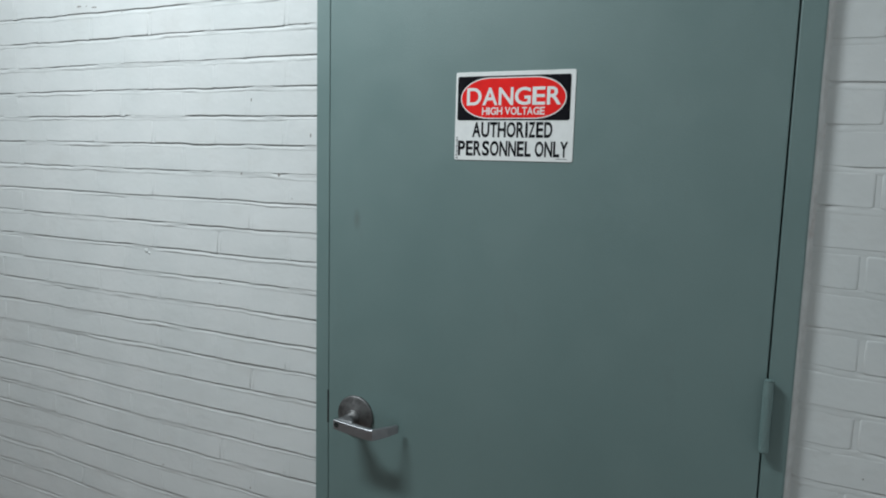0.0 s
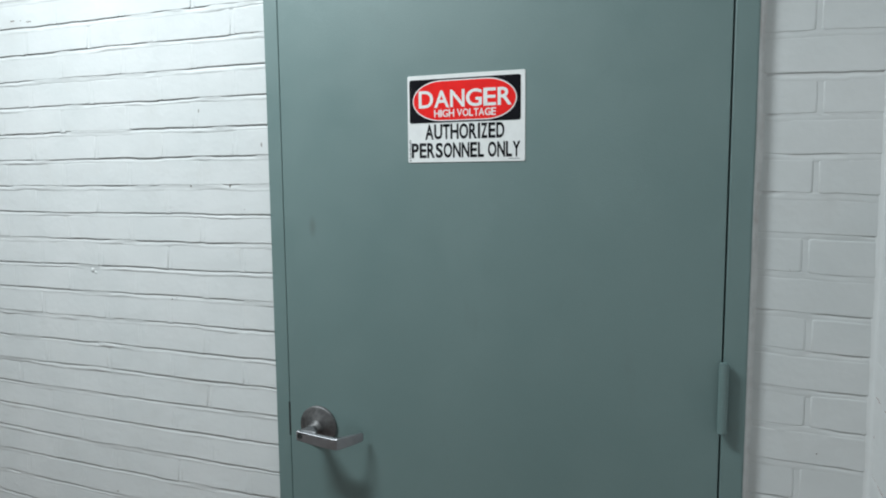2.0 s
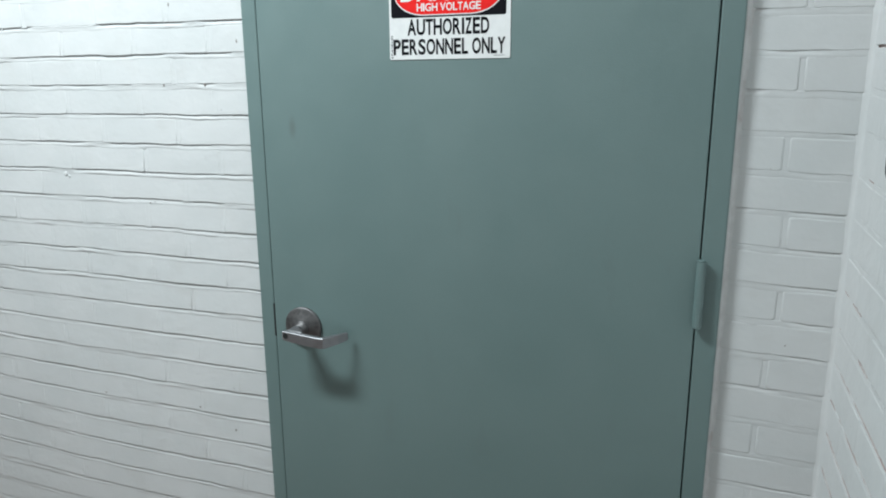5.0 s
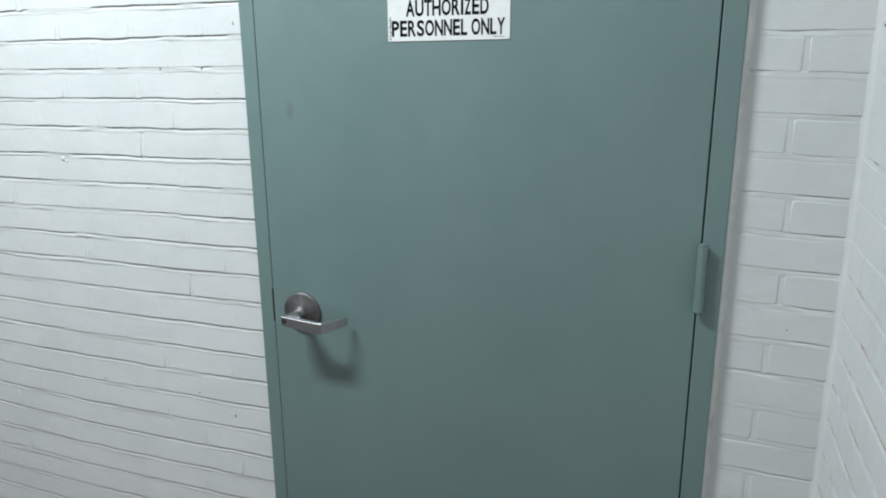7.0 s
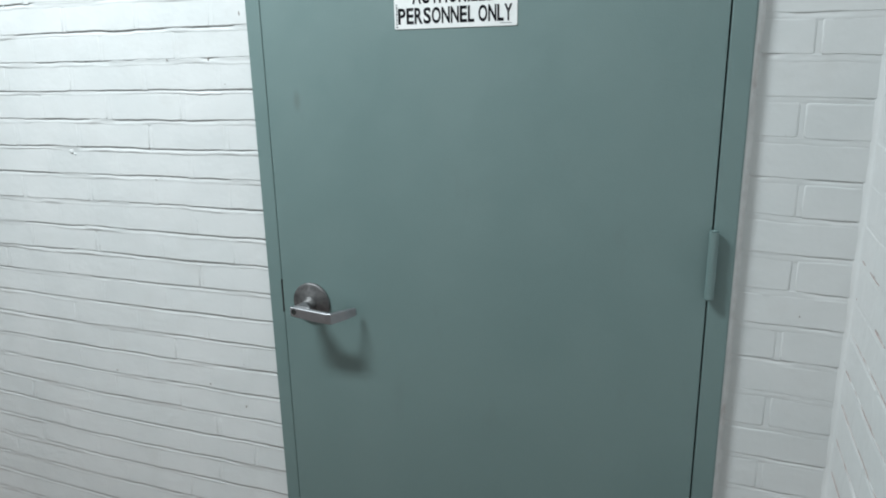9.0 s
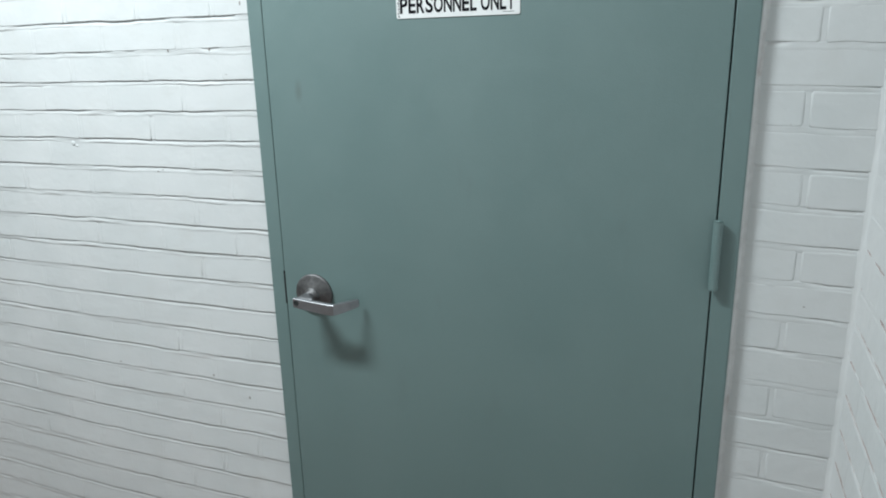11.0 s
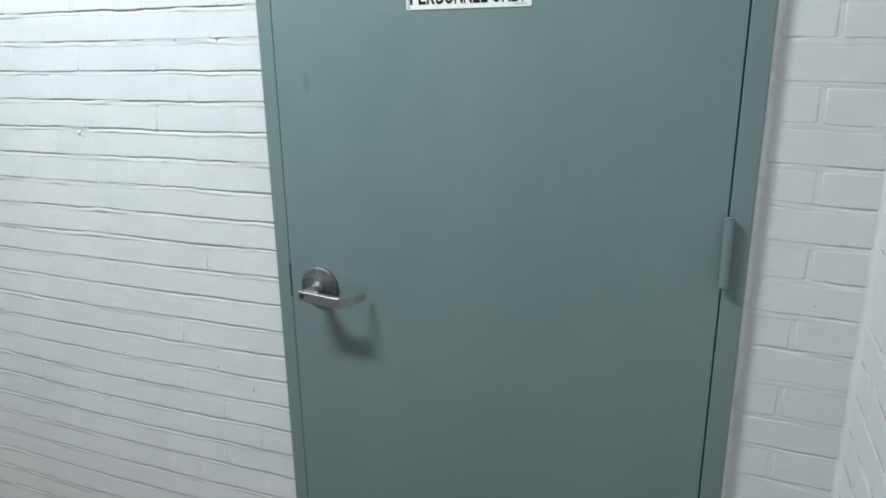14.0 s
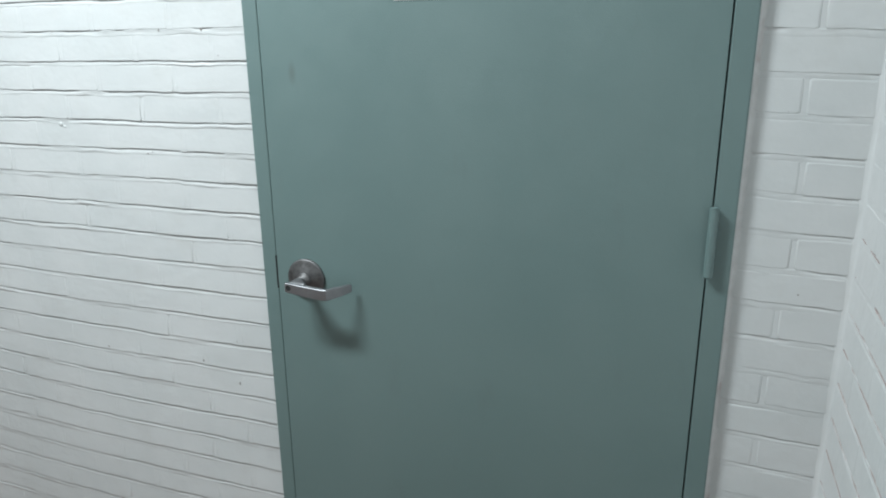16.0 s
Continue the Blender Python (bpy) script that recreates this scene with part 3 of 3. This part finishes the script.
ob = new("mortar", mortar_mesh([z0 for k, z0, z1 in lines_r if z0 > 0.01], START_R - 0.004, CORNER_X, heads, 0.005, MORTAR_H, "mortar", HINGE_BOND, 0.32, BRICK))
ob.parent = wall_north

# the east wall: local x runs from the corner towards the camera's side
east = Matrix.Translation((CORNER_X, 0, 0)) @ Matrix.Rotation(radians(-90), 4, "Z")
bricks, heads = [], []
lines_e = courses(LINE_R, PITCH_R, CEILING)
for k, z0, z1 in lines_e:
    run = spans(0.0, -SOUTH_Y, 0.1063 if k % 2 == 0 else 0.2127, 0.2127, 1, uneven)
    bricks += [(a, b, z0, z1) for a, b in run]
    heads += [(b, z0 + BED_UP, z1 - BED_DOWN) for a, b in run]
lay(bricks, wall_east, east, BRICK_E, lambda u, z: u < 0.75 and 0.25 < z < 1.9, 37, EAST_BOND)
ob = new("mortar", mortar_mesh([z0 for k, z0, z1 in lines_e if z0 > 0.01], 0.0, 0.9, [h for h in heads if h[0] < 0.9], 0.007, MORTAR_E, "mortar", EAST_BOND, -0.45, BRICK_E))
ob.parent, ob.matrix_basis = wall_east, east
ob = new("mortar", mortar_mesh([z0 for k, z0, z1 in lines_e if z0 > 0.01], 0.9, -SOUTH_Y, [], 0.08, MORTAR_E, "mortar", EAST_BOND))
ob.parent, ob.matrix_basis = wall_east, east

# paint built up in the corner of the two brick walls
bm = bmesh.new()
rows = []
for i in range(260):
    z = CEILING * i / 259
    w = 0.0016 * noise.noise((2.3, 5.1, z * 14)) + 0.0008 * noise.noise((8.3, 1.7, z * 60))
    rows.append([bm.verts.new((CORNER_X + 0.004 - p - w * f, 0.004 - q - w * f, z)) for p, q, f in ((0.016, 0.0022, 0), (0.0110, 0.0046, 0.4), (0.0078, 0.0062, 1), (0.0062, 0.0078, 1), (0.0046, 0.0120, 0.4), (0.0024, 0.020, 0))])
for p, q in zip(rows, rows[1:]):
    for i in range(len(p) - 1):
        bm.faces.new((p[i], p[i + 1], q[i + 1], q[i]))
bmesh.ops.recalc_face_normals(bm, faces=bm.faces[:])
part("corner_fillet", bm, BRICK_E, wall_east, smooth=True)


def lump(x, z, size, seed):
    """A blob of thick old paint on the brick."""
    b = bmesh.new()
    for v in bmesh.ops.create_icosphere(b, subdivisions=2, radius=1.0)["verts"]:
        k = 1 + 0.35 * noise.noise(v.co * 1.6 + Vector((seed, 0, 0)))
        v.co = Vector((x + v.co.x * size * k, 0.0004 + v.co.y * size * 0.22 * k, z + v.co.z * size * 0.8 * k))
    part("paint_lump", b, BRICK, wall_north, smooth=True)


for i, (x, z, size) in enumerate(((-0.598, 1.347, 0.0070), (-0.588, 1.341, 0.0040), (-0.263, 1.565, 0.0045), (-0.236, 1.570, 0.0035), (-0.205, 1.567, 0.0035),
                                  (-0.578, 1.503, 0.0040), (-0.320, 1.503, 0.0045), (-0.330, 1.290, 0.0030), (-0.439, 0.892, 0.0035))):
    lump(x, z, size, i * 3.7)

# crumbs of paint along the joints beside the latch
r = random.Random(5)
bm = bmesh.new()
for i in range(70):
    line = r.choice([z for z in lines_l if 0.3 < z < 2.1])
    u = r.uniform(-1.0, -0.05)
    size = r.uniform(0.0010, 0.0026)
    z = line + wave(u, line, 2.0) + r.uniform(-0.002, 0.005)
    for v in bmesh.ops.create_icosphere(bm, subdivisions=1, radius=1.0)["verts"]:
        k = 1 + 0.5 * noise.noise(v.co * 2.0 + Vector((i * 3.1, 0, 0)))
        v.co = Vector((u + v.co.x * size * 1.5 * k, 0.0008 + v.co.y * size * 0.55 * k, z + v.co.z * size * k))
tagged(part("paint_crumbs", bm, BRICK, wall_north, smooth=True), kind="stuff")

# flaked paint spots, and nicks and a dent whose shade is put in colour
CHIP_SHADE = plain("flaked_paint_nick_shade", (0.36, 0.33, 0.31), 0.8, 0.0, 150.0, 0.3, 0.0004)
for i, (x, z, w, h) in enumerate(((-0.821, 1.991, 0.0085, 0.0022), (-0.763, 1.985, 0.0100, 0.0018), (-0.792, 1.990, 0.0030, 0.0012), (-0.238, 1.737, 0.0016, 0.0038), (-0.082, 1.905, 0.0060, 0.0016),
                                  (-0.343, 1.285, 0.0022, 0.0014), (-0.557, 0.757, 0.0040, 0.0014), (-0.145, 0.825, 0.0026, 0.0034),
                                  (-0.270, 1.563, 0.0024, 0.0040), (-0.158, 1.563, 0.0020, 0.0042), (-0.119, 1.507, 0.0024, 0.0018), (-0.149, 0.712, 0.0022, 0.0038), (-0.252, 0.760, 0.0026, 0.0034),
                                  (-0.066, 1.655, 0.0020, 0.0044), (1.0745, 1.086, 0.0015, 0.0014))):
    bm = bmesh.new()
    ring = []
    for j in range(16):
        t = 2 * math.pi * j / 16
        k = 1 + 0.45 * noise.noise((math.cos(t) * 1.8 + i * 5.0, math.sin(t) * 1.8, 1.0))
        ring.append((x + w * k * math.cos(t), z + h * k * math.sin(t)))
    prism(bm, ring, -0.0007, 0.0010, "y")
    part("chip_nick_shade", bm, CHIP_SHADE, wall_north)

# ---- dark box on the east wall ----
bm = bmesh.new()
outline = rounded(-0.322, -0.242, 1.426, 1.540, 0.020, 7)
front, mid, back = [], [], []
for y, z in outline:
    k = 0.93
    front.append(bm.verts.new((CORNER_X - 0.0225, -0.282 + (y + 0.282) * k, 1.484 + (z - 1.484) * k)))
    mid.append(bm.verts.new((CORNER_X - 0.0190, y, z)))
    back.append(bm.verts.new((CORNER_X + 0.0010, y, z)))
n = len(outline)
for p, q in ((front, mid), (mid, back)):
    for i in range(n):
        bm.faces.new((p[i], p[(i + 1) % n], q[(i + 1) % n], q[i]))
bm.faces.new(front)
bmesh.ops.recalc_face_normals(bm, faces=bm.faces[:])
tagged(part("wall_box", bm, plain("dark_plastic", (0.035, 0.038, 0.038), 0.5, 0.0, 80.0, 0.2)), "dark grey rounded plastic box on white brick wall", "wall box")
